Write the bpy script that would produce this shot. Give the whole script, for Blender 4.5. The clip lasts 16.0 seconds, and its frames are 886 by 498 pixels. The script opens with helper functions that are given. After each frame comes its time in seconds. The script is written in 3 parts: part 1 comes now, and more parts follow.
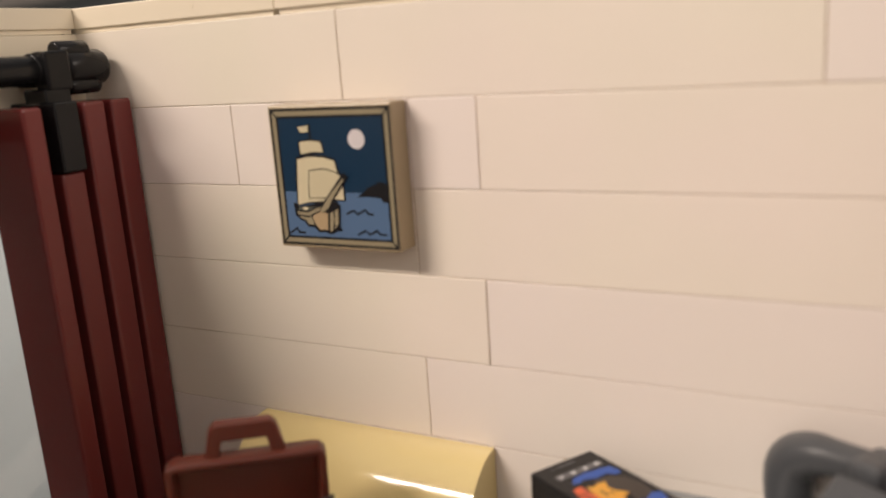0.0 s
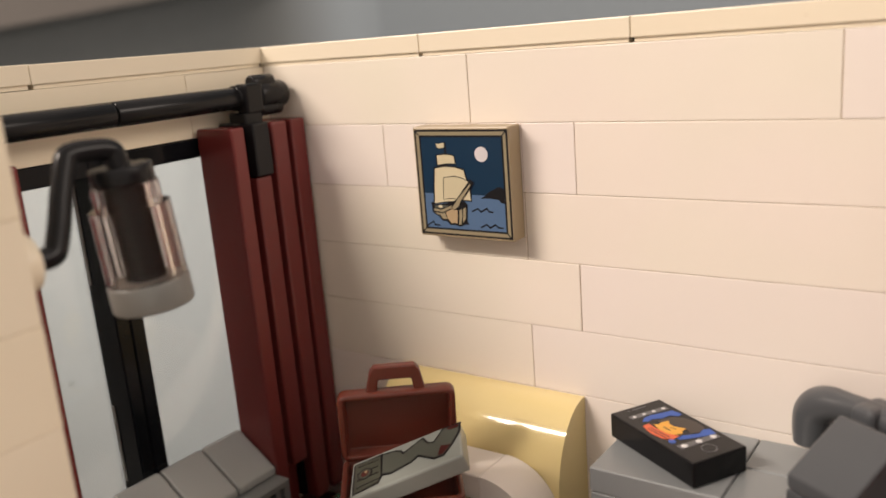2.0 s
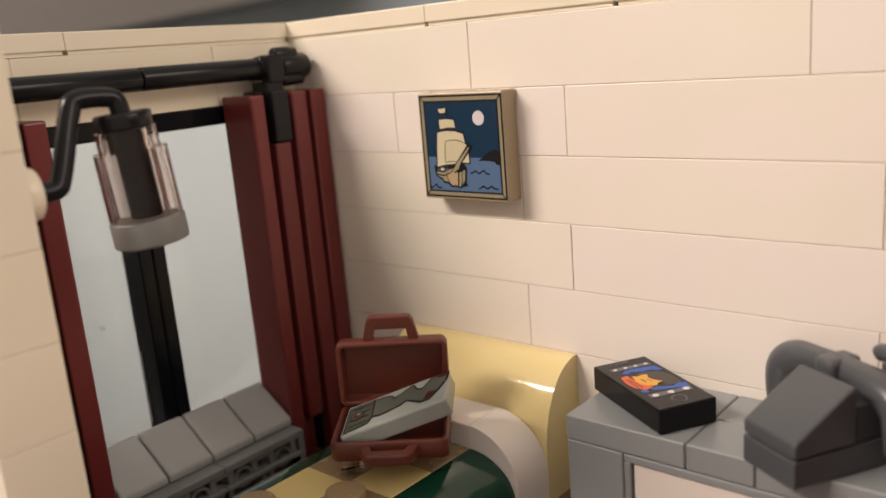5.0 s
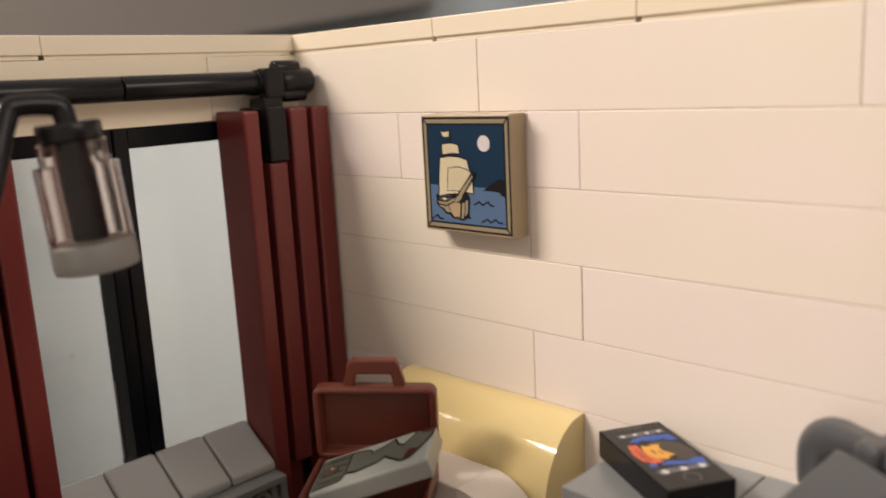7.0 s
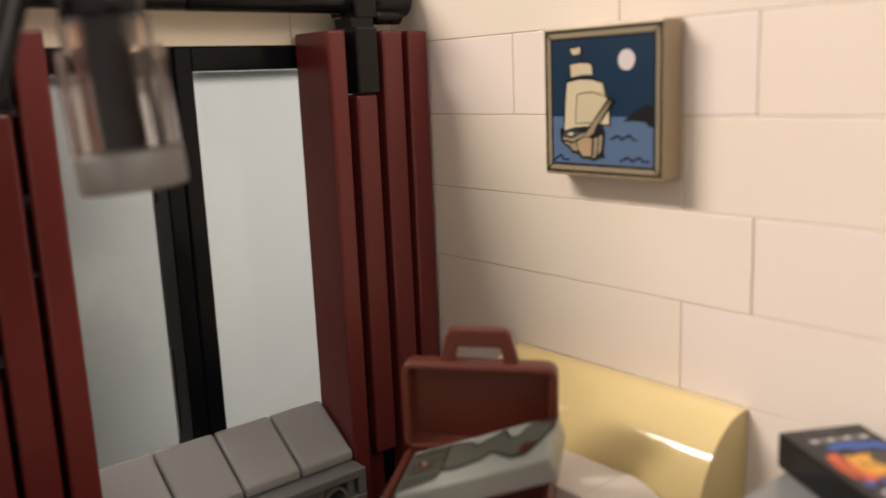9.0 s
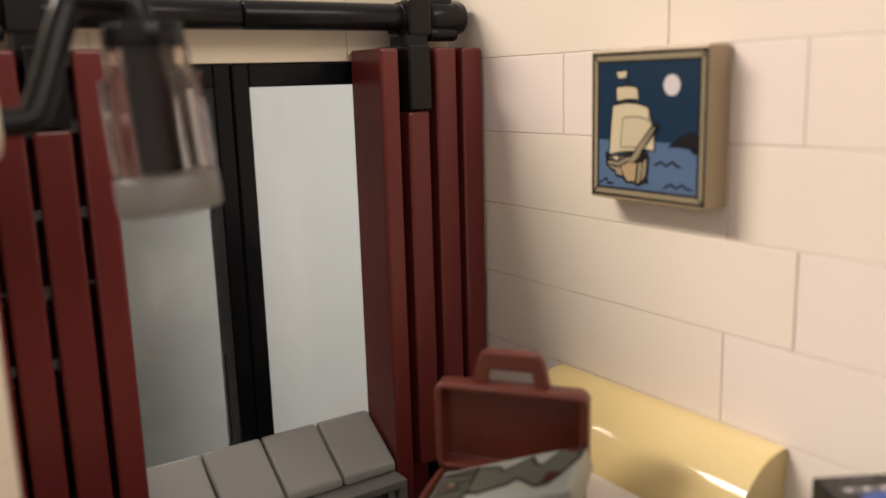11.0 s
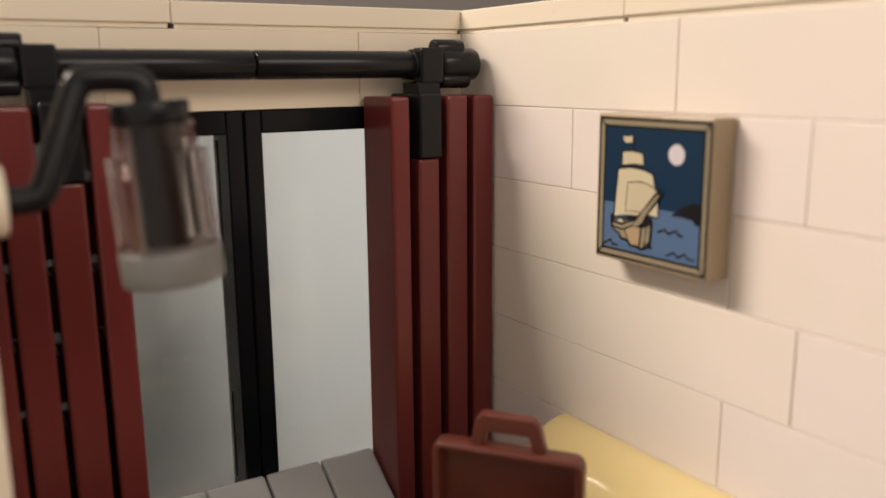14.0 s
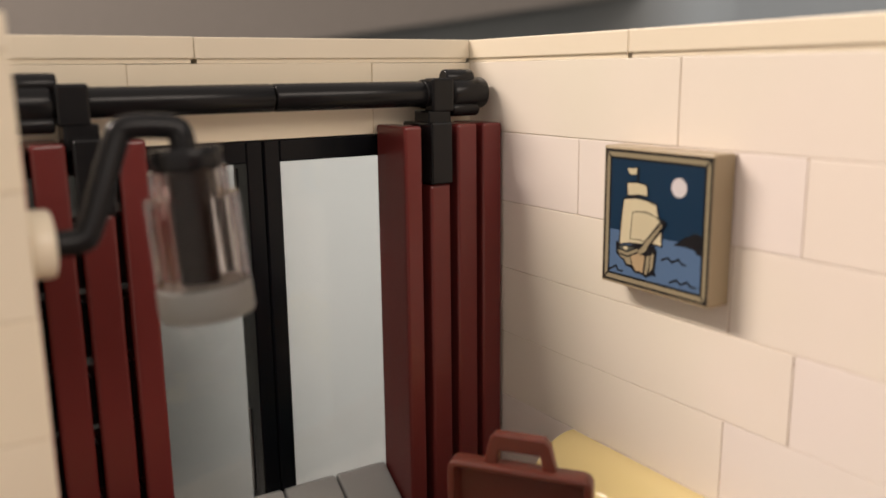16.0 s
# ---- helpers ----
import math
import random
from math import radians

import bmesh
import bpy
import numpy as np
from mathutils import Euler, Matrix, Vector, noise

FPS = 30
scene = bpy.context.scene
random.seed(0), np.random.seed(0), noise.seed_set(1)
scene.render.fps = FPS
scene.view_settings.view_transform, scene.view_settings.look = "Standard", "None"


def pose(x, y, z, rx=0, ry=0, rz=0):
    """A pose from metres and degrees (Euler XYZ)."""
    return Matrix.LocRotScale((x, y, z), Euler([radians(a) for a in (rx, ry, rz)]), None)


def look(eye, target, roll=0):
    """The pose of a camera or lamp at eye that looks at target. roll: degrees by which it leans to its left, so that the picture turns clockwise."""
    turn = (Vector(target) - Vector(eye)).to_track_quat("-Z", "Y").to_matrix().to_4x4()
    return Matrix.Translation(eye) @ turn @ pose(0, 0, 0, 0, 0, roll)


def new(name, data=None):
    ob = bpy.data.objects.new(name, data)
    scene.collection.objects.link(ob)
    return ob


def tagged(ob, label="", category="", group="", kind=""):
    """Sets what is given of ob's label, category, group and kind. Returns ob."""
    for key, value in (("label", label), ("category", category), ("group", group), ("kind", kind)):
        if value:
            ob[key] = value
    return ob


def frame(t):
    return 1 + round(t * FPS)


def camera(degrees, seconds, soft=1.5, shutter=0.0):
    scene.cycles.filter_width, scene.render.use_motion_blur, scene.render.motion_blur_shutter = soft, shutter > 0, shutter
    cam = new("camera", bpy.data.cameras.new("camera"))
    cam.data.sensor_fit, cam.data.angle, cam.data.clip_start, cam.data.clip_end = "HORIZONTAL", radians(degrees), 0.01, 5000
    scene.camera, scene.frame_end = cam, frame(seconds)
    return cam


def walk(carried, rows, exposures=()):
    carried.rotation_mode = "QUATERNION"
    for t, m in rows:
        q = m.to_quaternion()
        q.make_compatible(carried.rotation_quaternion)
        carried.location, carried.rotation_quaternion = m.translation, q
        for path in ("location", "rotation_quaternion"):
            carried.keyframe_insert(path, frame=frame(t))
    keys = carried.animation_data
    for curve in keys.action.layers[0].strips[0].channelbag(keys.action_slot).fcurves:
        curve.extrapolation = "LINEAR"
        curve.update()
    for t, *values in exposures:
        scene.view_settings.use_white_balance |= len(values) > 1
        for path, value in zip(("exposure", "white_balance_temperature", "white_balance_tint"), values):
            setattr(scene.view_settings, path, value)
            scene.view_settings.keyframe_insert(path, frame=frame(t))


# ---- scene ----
# Everything is written in millimetres of the brick-built model (stud pitch 8, brick height 9.6) and scaled to metres.
MM = 0.001
cam = camera(55.02, 16.0, 1.6, 0.4)
# seconds, eye in mm, yaw, pitch, roll in degrees
ROWS = [
    (0, 93.44, -77.87, 72.24, 28.51, -13.40, -3.91),
    (0.5, 97.77, -79.56, 73.64, 30.68, -13.54, -4.31),
    (1, 100.71, -82.70, 73.48, 32.77, -13.32, -4.57),
    (1.5, 101.05, -93.16, 76.51, 33.92, -13.23, -4.45),
    (2, 106.13, -100.56, 79.12, 35.85, -13.89, -4.60),
    (2.5, 108.68, -103.83, 78.91, 37.26, -14.38, -4.63),
    (3, 113.84, -106.60, 79.26, 38.43, -14.49, -4.87),
    (3.5, 117.22, -106.03, 77.63, 39.11, -14.08, -4.91),
    (3.7, 117.82, -103.95, 77.64, 39.65, -13.79, -4.95),
    (5.8, 119.74, -94.87, 71.34, 42.11, -13.27, -4.48),
    (6, 119.35, -92.25, 71.95, 42.34, -13.25, -4.36),
    (6.5, 120.71, -86.54, 68.47, 43.73, -12.62, -3.93),
    (7, 116.55, -84.93, 71.77, 44.90, -11.31, -3.00),
    (7.5, 110.49, -83.80, 73.32, 45.72, -11.26, -2.57),
    (8, 104.73, -79.16, 71.33, 46.74, -11.37, -2.44),
    (8.5, 105.00, -76.49, 65.99, 48.86, -11.22, -2.52),
    (9, 98.47, -73.77, 62.20, 50.36, -11.29, -2.39),
    (9.2, 97.99, -74.13, 61.87, 51.38, -11.45, -2.40),
    (11.3, 103.22, -68.49, 66.06, 56.47, -11.31, -1.61),
    (11.5, 104.13, -67.65, 67.63, 56.51, -11.46, -1.48),
    (12, 101.87, -65.85, 69.24, 57.26, -11.43, -1.03),
    (12.5, 100.53, -66.28, 68.71, 57.48, -11.62, -0.84),
    (13, 100.98, -65.58, 68.73, 57.66, -11.73, -0.72),
    (13.5, 100.39, -66.54, 70.95, 57.79, -11.82, -0.62),
    (14, 102.35, -67.50, 71.45, 57.90, -11.67, -0.49),
    (14.5, 100.95, -67.23, 70.60, 57.75, -11.88, -0.63),
    (15, 102.44, -67.86, 71.78, 57.88, -11.76, -0.73),
    (15.5, 103.04, -70.40, 74.38, 57.74, -11.87, -0.72),
    (16, 104.64, -70.86, 75.37, 57.81, -11.70, -0.69),
]


def eye_pose(x, y, z, yaw, pitch, roll):
    return pose(x * MM, y * MM, z * MM, 0, 0, yaw) @ pose(0, 0, 0, 90 + pitch) @ pose(0, 0, 0, 0, 0, roll)


walk(cam, [(t, eye_pose(*r)) for t, *r in ROWS], [(0, -0.2), (1, -0.18), (1.5, -0.06), (2, 0.04), (3, 0.08), (3.5, 0.0), (6, -0.03), (9, 0.0), (16, 0.0)])
cam.data.dof.use_dof = True
cam.data.dof.focus_distance = 0.114
cam.data.dof.aperture_fstop = 21.0

# ---- light ----
world = bpy.data.worlds.new("room_air")
world.use_nodes = True
world.node_tree.nodes["Background"].inputs[0].default_value = (1.0, 0.87, 0.775, 1)
world.node_tree.nodes["Background"].inputs[1].default_value = 0.66
scene.world = world


def area_lamp(name, eye, target, size, watts, color):
    data = bpy.data.lights.new(name, "AREA")
    data.shape, data.size, data.size_y, data.energy, data.color = "RECTANGLE", *size, watts, color
    ob = new(name, data)
    ob.matrix_world = look(eye, target)
    return ob


area_lamp("ceiling_tube_light", (-0.80, -1.05, 1.08), (-0.80, 0.0, 0.05), (1.0, 0.12), 34.5, (1.0, 0.852, 0.742))
# Unseen fill lamp, added to brighten the faces turned to the east.
area_lamp("wide_fill_light", (1.5, 0.30, 0.82), (0.02, -0.02, 0.04), (1.0, 0.5), 8.5, (1.0, 0.86, 0.755))

# ---- materials ----


def principled(name):
    m = bpy.data.materials.new(name)
    m.use_nodes = True
    return m, m.node_tree, m.node_tree.nodes["Principled BSDF"]


def plastic(name, color, rough=0.3, vary=0.03, other=None, scratch=0.04, bump=0.012, patches=0.0):
    """Moulded plastic: faint waviness, smudges in the gloss, small differences from piece to piece."""
    m, nt, bsdf = principled(name)
    n, l = nt.nodes, nt.links
    tc = n.new("ShaderNodeTexCoord")
    info = n.new("ShaderNodeObjectInfo")
    broad = n.new("ShaderNodeTexNoise")
    broad.inputs["Scale"].default_value = 90
    broad.inputs["Detail"].default_value = 3
    fine = n.new("ShaderNodeTexNoise")
    fine.inputs["Scale"].default_value = 260
    fine.inputs["Detail"].default_value = 4
    for tex in (broad, fine):
        l.new(tc.outputs["Object"], tex.inputs["Vector"])
    mix = n.new("ShaderNodeMix")
    mix.data_type = "RGBA"
    mix.inputs[6].default_value = (*color, 1)
    mix.inputs[7].default_value = (*(other or [min(1, c * 0.9) for c in color]), 1)
    if patches:
        spot, blend = n.new("ShaderNodeNewGeometry"), n.new("ShaderNodeMapRange")
        patch = n.new("ShaderNodeTexNoise")
        patch.inputs["Scale"].default_value, patch.inputs["Detail"].default_value = patches, 2
        l.new(spot.outputs["Position"], patch.inputs["Vector"])
        blend.inputs["From Min"].default_value, blend.inputs["From Max"].default_value = 0.36, 0.64
        l.new(patch.outputs["Fac"], blend.inputs["Value"])
        l.new(blend.outputs[0], mix.inputs[0])
    else:
        l.new(info.outputs["Random"], mix.inputs[0])
    hsv = n.new("ShaderNodeHueSaturation")
    l.new(mix.outputs[2], hsv.inputs["Color"])
    val = n.new("ShaderNodeMapRange")
    val.inputs["To Min"].default_value, val.inputs["To Max"].default_value = 1 - vary, 1 + vary
    l.new(broad.outputs["Fac"], val.inputs["Value"])
    l.new(val.outputs[0], hsv.inputs["Value"])
    l.new(hsv.outputs["Color"], bsdf.inputs["Base Color"])
    gloss = n.new("ShaderNodeMapRange")
    gloss.inputs["From Min"].default_value, gloss.inputs["From Max"].default_value = 0.3, 0.75
    gloss.inputs["To Min"].default_value, gloss.inputs["To Max"].default_value = rough, rough + scratch
    l.new(fine.outputs["Fac"], gloss.inputs["Value"])
    l.new(gloss.outputs[0], bsdf.inputs["Roughness"])
    b = n.new("ShaderNodeBump")
    b.inputs["Strength"].default_value, b.inputs["Distance"].default_value = bump, 0.0004
    l.new(broad.outputs["Fac"], b.inputs["Height"])
    l.new(b.outputs[0], bsdf.inputs["Normal"])
    bsdf.inputs["IOR"].default_value = 1.5
    return m


def clear(name, color, rough, weight=1.0):
    m, nt, bsdf = principled(name)
    bsdf.inputs["Base Color"].default_value = (*color, 1)
    bsdf.inputs["Roughness"].default_value = rough
    bsdf.inputs["Transmission Weight"].default_value = weight
    bsdf.inputs["IOR"].default_value = 1.5
    return m


WHITE = plastic("off_white_plastic", (0.815, 0.737, 0.687), 0.32, 0.02, (0.805, 0.742, 0.665), patches=26.0)
AGED = plastic("aged_white_plastic", (0.82, 0.738, 0.657), 0.32, 0.02, (0.79, 0.742, 0.62), patches=26.0)
CAP = plastic("yellowed_white_plastic", (0.81, 0.73, 0.585), 0.3, 0.02, (0.81, 0.72, 0.555))
SEAM = plastic("seam_plastic", (0.42, 0.32, 0.19), 0.6)
BLACK = plastic("black_plastic", (0.011, 0.011, 0.012), 0.2, 0.1, scratch=0.05)
BLACK.node_tree.nodes["Principled BSDF"].inputs["Specular IOR Level"].default_value = 0.22
RED = plastic("dark_red_plastic", (0.15, 0.026, 0.0245), 0.26, 0.04, (0.136, 0.0235, 0.022), scratch=0.0, bump=0.0)
RED.node_tree.nodes["Principled BSDF"].inputs["Specular IOR Level"].default_value = 0.42
BROWN = plastic("reddish_brown_plastic", (0.132, 0.031, 0.0185), 0.38, 0.06)
for slot, amount in (("Subsurface Weight", 0.5), ("Subsurface Scale", 0.0007)):
    BROWN.node_tree.nodes["Principled BSDF"].inputs[slot].default_value = amount
BROWN.node_tree.nodes["Principled BSDF"].inputs["Subsurface Radius"].default_value = (1.0, 0.3, 0.18)
GREY = plastic("light_grey_plastic", (0.267, 0.284, 0.29), 0.28, 0.02, scratch=0.012, bump=0.005)
RAIL = plastic("mid_grey_plastic", (0.235, 0.243, 0.243), 0.22, 0.06, scratch=0.06)
# SILL is GREY made paler, in place of more light on the sill.
SILL = plastic("lit_grey_plastic", (0.405, 0.42, 0.41), 0.22, 0.02, scratch=0.012, bump=0.005)
DARK_GREY = plastic("dark_grey_plastic", (0.074, 0.079, 0.086), 0.28, 0.03, scratch=0.012, bump=0.005)
TAN = plastic("tan_plastic", (0.76, 0.62, 0.30), 0.07, 0.02, scratch=0.03, bump=0.002)
YELLOW = plastic("pale_yellow_plastic", (0.80, 0.64, 0.27), 0.15, 0.02)
DARK_TAN = plastic("dark_tan_plastic", (0.36, 0.26, 0.14), 0.25, 0.03)
GREEN = plastic("dark_green_plastic", (0.008, 0.055, 0.032), 0.06, 0.05, scratch=0.03, bump=0.004)
LINEN = plastic("white_plastic", (0.86, 0.80, 0.735), 0.4, 0.02)
PALE = plastic("pale_grey_plastic", (0.32, 0.345, 0.315), 0.3, 0.02)
GLASS = clear("clear_pane", (0.97, 0.985, 0.985), 0.02)


def thinned(m, share):
    """Thin clear plastic: part of the light goes straight through."""
    nt = m.node_tree
    thin, blend = nt.nodes.new("ShaderNodeBsdfTransparent"), nt.nodes.new("ShaderNodeMixShader")
    blend.inputs[0].default_value = share
    thin.inputs[0].default_value = (0.96, 0.96, 0.96, 1)
    nt.links.new(nt.nodes["Principled BSDF"].outputs[0], blend.inputs[1])
    nt.links.new(thin.outputs[0], blend.inputs[2])
    nt.links.new(blend.outputs[0], nt.nodes["Material Output"].inputs["Surface"])


thinned(GLASS, 0.22)
EDGE = clear("edge_glint_plastic", (0.3, 0.29, 0.27), 0.2, 0.35)
LENS = clear("smoky_clear_plastic", (1.0, 0.92, 0.885), 0.02, 1.0)
LENS.node_tree.nodes["Principled BSDF"].inputs["IOR"].default_value = 1.3
FROST = clear("frosted_clear_plastic", (0.36, 0.36, 0.335), 0.4, 0.65)
NAVY = plastic("navy_ink", (0.007, 0.030, 0.066), 0.3)
SEA = plastic("sea_ink", (0.095, 0.165, 0.29), 0.3)
INK = plastic("black_ink", (0.008, 0.008, 0.01), 0.35)
CREAM = plastic("cream_ink", (0.62, 0.55, 0.37), 0.35)
HULL = plastic("hull_ink", (0.42, 0.31, 0.18), 0.35)
MOON = plastic("moon_ink", (0.66, 0.62, 0.63), 0.35)
BORDER = plastic("border_ink", (0.31, 0.265, 0.17), 0.3)
RUST = plastic("dark_red_ink", (0.07, 0.013, 0.011), 0.3)
FRAME = plastic("picture_frame_plastic", (0.38, 0.30, 0.185), 0.3)
ORANGE = plastic("orange_ink", (0.75, 0.13, 0.04), 0.35)
AMBER = plastic("amber_ink", (0.72, 0.36, 0.04), 0.35)
BLUE = plastic("blue_ink", (0.02, 0.09, 0.42), 0.35)
SILVER = plastic("silver_ink", (0.10, 0.108, 0.088), 0.3)
PAPER = plastic("white_ink", (0.75, 0.75, 0.76), 0.35)


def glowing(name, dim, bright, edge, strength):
    """A plain distant surface that glows by itself, far out of focus, grey on one side and pale on the other."""
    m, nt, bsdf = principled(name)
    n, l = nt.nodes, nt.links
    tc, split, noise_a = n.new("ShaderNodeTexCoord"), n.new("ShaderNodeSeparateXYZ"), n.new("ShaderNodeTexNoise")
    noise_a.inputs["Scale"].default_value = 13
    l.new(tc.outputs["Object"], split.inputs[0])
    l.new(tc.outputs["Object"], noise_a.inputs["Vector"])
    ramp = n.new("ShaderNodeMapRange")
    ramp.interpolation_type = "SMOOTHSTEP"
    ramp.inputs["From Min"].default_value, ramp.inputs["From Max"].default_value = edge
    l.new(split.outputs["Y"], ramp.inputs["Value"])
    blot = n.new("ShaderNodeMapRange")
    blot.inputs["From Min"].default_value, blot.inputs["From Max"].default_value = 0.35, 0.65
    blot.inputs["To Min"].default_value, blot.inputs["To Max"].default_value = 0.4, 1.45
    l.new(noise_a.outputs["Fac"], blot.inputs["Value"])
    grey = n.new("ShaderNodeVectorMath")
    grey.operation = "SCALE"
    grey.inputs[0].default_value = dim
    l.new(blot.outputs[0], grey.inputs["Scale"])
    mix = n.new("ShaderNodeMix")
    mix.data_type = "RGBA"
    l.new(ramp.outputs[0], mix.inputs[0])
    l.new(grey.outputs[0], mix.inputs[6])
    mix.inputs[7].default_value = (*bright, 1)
    # Brightness beyond the panes is put in as emission, dimmer towards the bottom.
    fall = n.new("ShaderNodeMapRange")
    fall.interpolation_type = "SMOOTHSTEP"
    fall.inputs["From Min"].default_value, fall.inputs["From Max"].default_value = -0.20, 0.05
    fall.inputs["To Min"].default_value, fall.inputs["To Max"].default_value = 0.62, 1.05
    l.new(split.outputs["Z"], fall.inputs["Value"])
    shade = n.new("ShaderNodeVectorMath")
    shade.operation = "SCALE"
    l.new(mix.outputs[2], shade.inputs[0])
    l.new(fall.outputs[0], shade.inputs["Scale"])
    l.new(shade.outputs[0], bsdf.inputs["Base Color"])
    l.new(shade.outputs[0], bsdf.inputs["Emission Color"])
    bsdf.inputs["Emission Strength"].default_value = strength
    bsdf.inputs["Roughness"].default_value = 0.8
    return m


FRAME_BLACK = plastic("window_frame_black_plastic", (0.005, 0.006, 0.008), 0.14, 0.1, scratch=0.03, bump=0.004)
FRAME_BLACK.node_tree.nodes["Principled BSDF"].inputs["Specular IOR Level"].default_value = 0.18
MATT_BLACK = plastic("matt_black_plastic", (0.003, 0.003, 0.003), 0.4, 0.1)
MATT_BLACK.node_tree.nodes["Principled BSDF"].inputs["Specular IOR Level"].default_value = 0.1

# ---- builders, in millimetres ----


def box(x0, x1, y0, y1, z0, z1, bevel=0.15, segments=1, bm=None):
    own = bmesh.new()
    bmesh.ops.create_cube(own, size=1)
    for v in own.verts:
        v.co = Vector((x0 + (v.co.x + 0.5) * (x1 - x0), y0 + (v.co.y + 0.5) * (y1 - y0), z0 + (v.co.z + 0.5) * (z1 - z0)))
    if bevel:
        bmesh.ops.bevel(own, geom=own.edges[:], offset=bevel, segments=segments, affect="EDGES", profile=0.5)
    return merge(bm, own)


def merge(bm, own):
    """own's geometry joined to bm."""
    if bm is None:
        return own
    made = {v: bm.verts.new(v.co) for v in own.verts}
    for f in own.faces:
        face = bm.faces.new([made[v] for v in f.verts])
        face.smooth = f.smooth
        for e, was in zip(face.edges, f.edges):
            e.smooth = was.smooth
    own.free()
    return bm


def cylinder(p, q, r0, r1=None, n=28, bevel=0.2, bm=None):
    """A round bar from p to q."""
    own = bmesh.new()
    p, q = Vector(p), Vector(q)
    bmesh.ops.create_cone(own, cap_ends=True, segments=n, radius1=r0, radius2=r0 if r1 is None else r1, depth=(q - p).length)
    if bevel:
        rims = [e for e in own.edges if sum(len(f.verts) > 4 for f in e.link_faces) == 1]
        bmesh.ops.bevel(own, geom=rims, offset=bevel, segments=2, affect="EDGES", profile=0.5)
    for f in own.faces:
        f.smooth = len(f.verts) <= 4
    turn = (q - p).to_track_quat("Z", "Y").to_matrix().to_4x4()
    bmesh.ops.transform(own, matrix=Matrix.Translation((p + q) / 2) @ turn, verts=own.verts)
    return merge(bm, own)


def prism(outline, depth, axis="y", bevel=0.0, bm=None, smooth=False):
    """A flat outline drawn out along an axis: (a, b) are the other two coordinates, depth the two ends."""
    own = bmesh.new()

    def place(a, b, d):
        return {"x": (d, a, b), "y": (a, d, b), "z": (a, b, d)}[axis]

    ends = [[own.verts.new(place(a, b, d)) for a, b in outline] for d in depth]
    own.faces.new(ends[0])
    own.faces.new(ends[1][::-1])
    k = len(outline)
    for i in range(k):
        face = own.faces.new([ends[0][i], ends[1][i], ends[1][(i + 1) % k], ends[0][(i + 1) % k]])
        face.smooth = smooth
    bmesh.ops.recalc_face_normals(own, faces=own.faces)
    for e in own.edges:
        e.smooth = len(e.link_faces) == 2 and e.calc_face_angle() < 0.5
    if bevel:
        sharp = [e for e in own.edges if len(e.link_faces) == 2 and e.calc_face_angle() > 0.6]
        bmesh.ops.bevel(own, geom=sharp, offset=bevel, segments=2, affect="EDGES", profile=0.5)
    return merge(bm, own)


def tube(points, r, n=20, rounds=3, bm=None):
    """A round bar bent through the points, with softened bends and closed ends; r: one radius, or one for each point."""
    pts = [Vector((*p, r if isinstance(r, (int, float)) else r[i])) for i, p in enumerate(points)]
    for _ in range(rounds):
        cut = [pts[0]]
        for a, b in zip(pts, pts[1:]):
            cut += [a.lerp(b, 0.25), a.lerp(b, 0.75)]
        pts = cut + [pts[-1]]
    own, rings, side = bmesh.new(), [], None
    radii, pts = [p[3] for p in pts], [p.to_3d() for p in pts]
    for i, p in enumerate(pts):
        r = radii[i]
        way = (pts[min(i + 1, len(pts) - 1)] - pts[max(i - 1, 0)]).normalized()
        side = (way.orthogonal() if side is None else side - way * side.dot(way)).normalized()
        up = way.cross(side)
        rings.append([own.verts.new(p + r * (math.cos(a) * side + math.sin(a) * up)) for a in (2 * math.pi * k / n for k in range(n))])
    for a, b in zip(rings, rings[1:]):
        for k in range(n):
            own.faces.new([a[k], a[(k + 1) % n], b[(k + 1) % n], b[k]]).smooth = True
    own.faces.new(rings[0][::-1])
    own.faces.new(rings[-1])
    bmesh.ops.recalc_face_normals(own, faces=own.faces)
    return merge(bm, own)


def sleeve(z0, z1, r0, r1, wall, n=40, flutes=0):
    """A thin-walled open sleeve, plain or with upright flutes on its inside."""
    own = bmesh.new()
    rings = []
    for r, z, inside in ((r0, z0, 0), (r1, z1, 0), (r1 - wall, z1, 1), (r0 - wall, z0, 1)):
        dent = [r + inside * 0.1 * (flutes > 0) * math.cos(2 * math.pi * k * flutes / n) for k in range(n)]
        rings.append([own.verts.new((q * math.cos(2 * math.pi * k / n), q * math.sin(2 * math.pi * k / n), z)) for k, q in enumerate(dent)])
    for a, b in zip(rings, rings[1:] + rings[:1]):
        for k in range(n):
            own.faces.new([a[k], a[(k + 1) % n], b[(k + 1) % n], b[k]]).smooth = False
    bmesh.ops.recalc_face_normals(own, faces=own.faces)
    return own


def to_mesh(name, bm, material):
    bmesh.ops.scale(bm, vec=(MM, MM, MM), verts=bm.verts)
    me = bpy.data.meshes.new(name)
    bm.to_mesh(me)
    bm.free()
    me.materials.append(material)
    return me


def part(name, bm, material, parent=None, label=""):
    ob = new(name, to_mesh(name, bm, material))
    ob.parent = parent
    return tagged(ob, label)


def thing(name, label, category, at=(0, 0, 0), turn=(0, 0, 0), group="", kind=""):
    """An Empty at the thing's base, to which its parts belong; they are given from that base."""
    ob = new(name)
    ob.empty_display_size = 0.004
    ob.matrix_basis = pose(at[0] * MM, at[1] * MM, at[2] * MM, *turn)
    return tagged(ob, label, category, group, kind)


def ellipse(cu, cv, ru, rv, n=24):
    return [(cu + ru * math.cos(2 * math.pi * k / n), cv + rv * math.sin(2 * math.pi * k / n)) for k in range(n)]


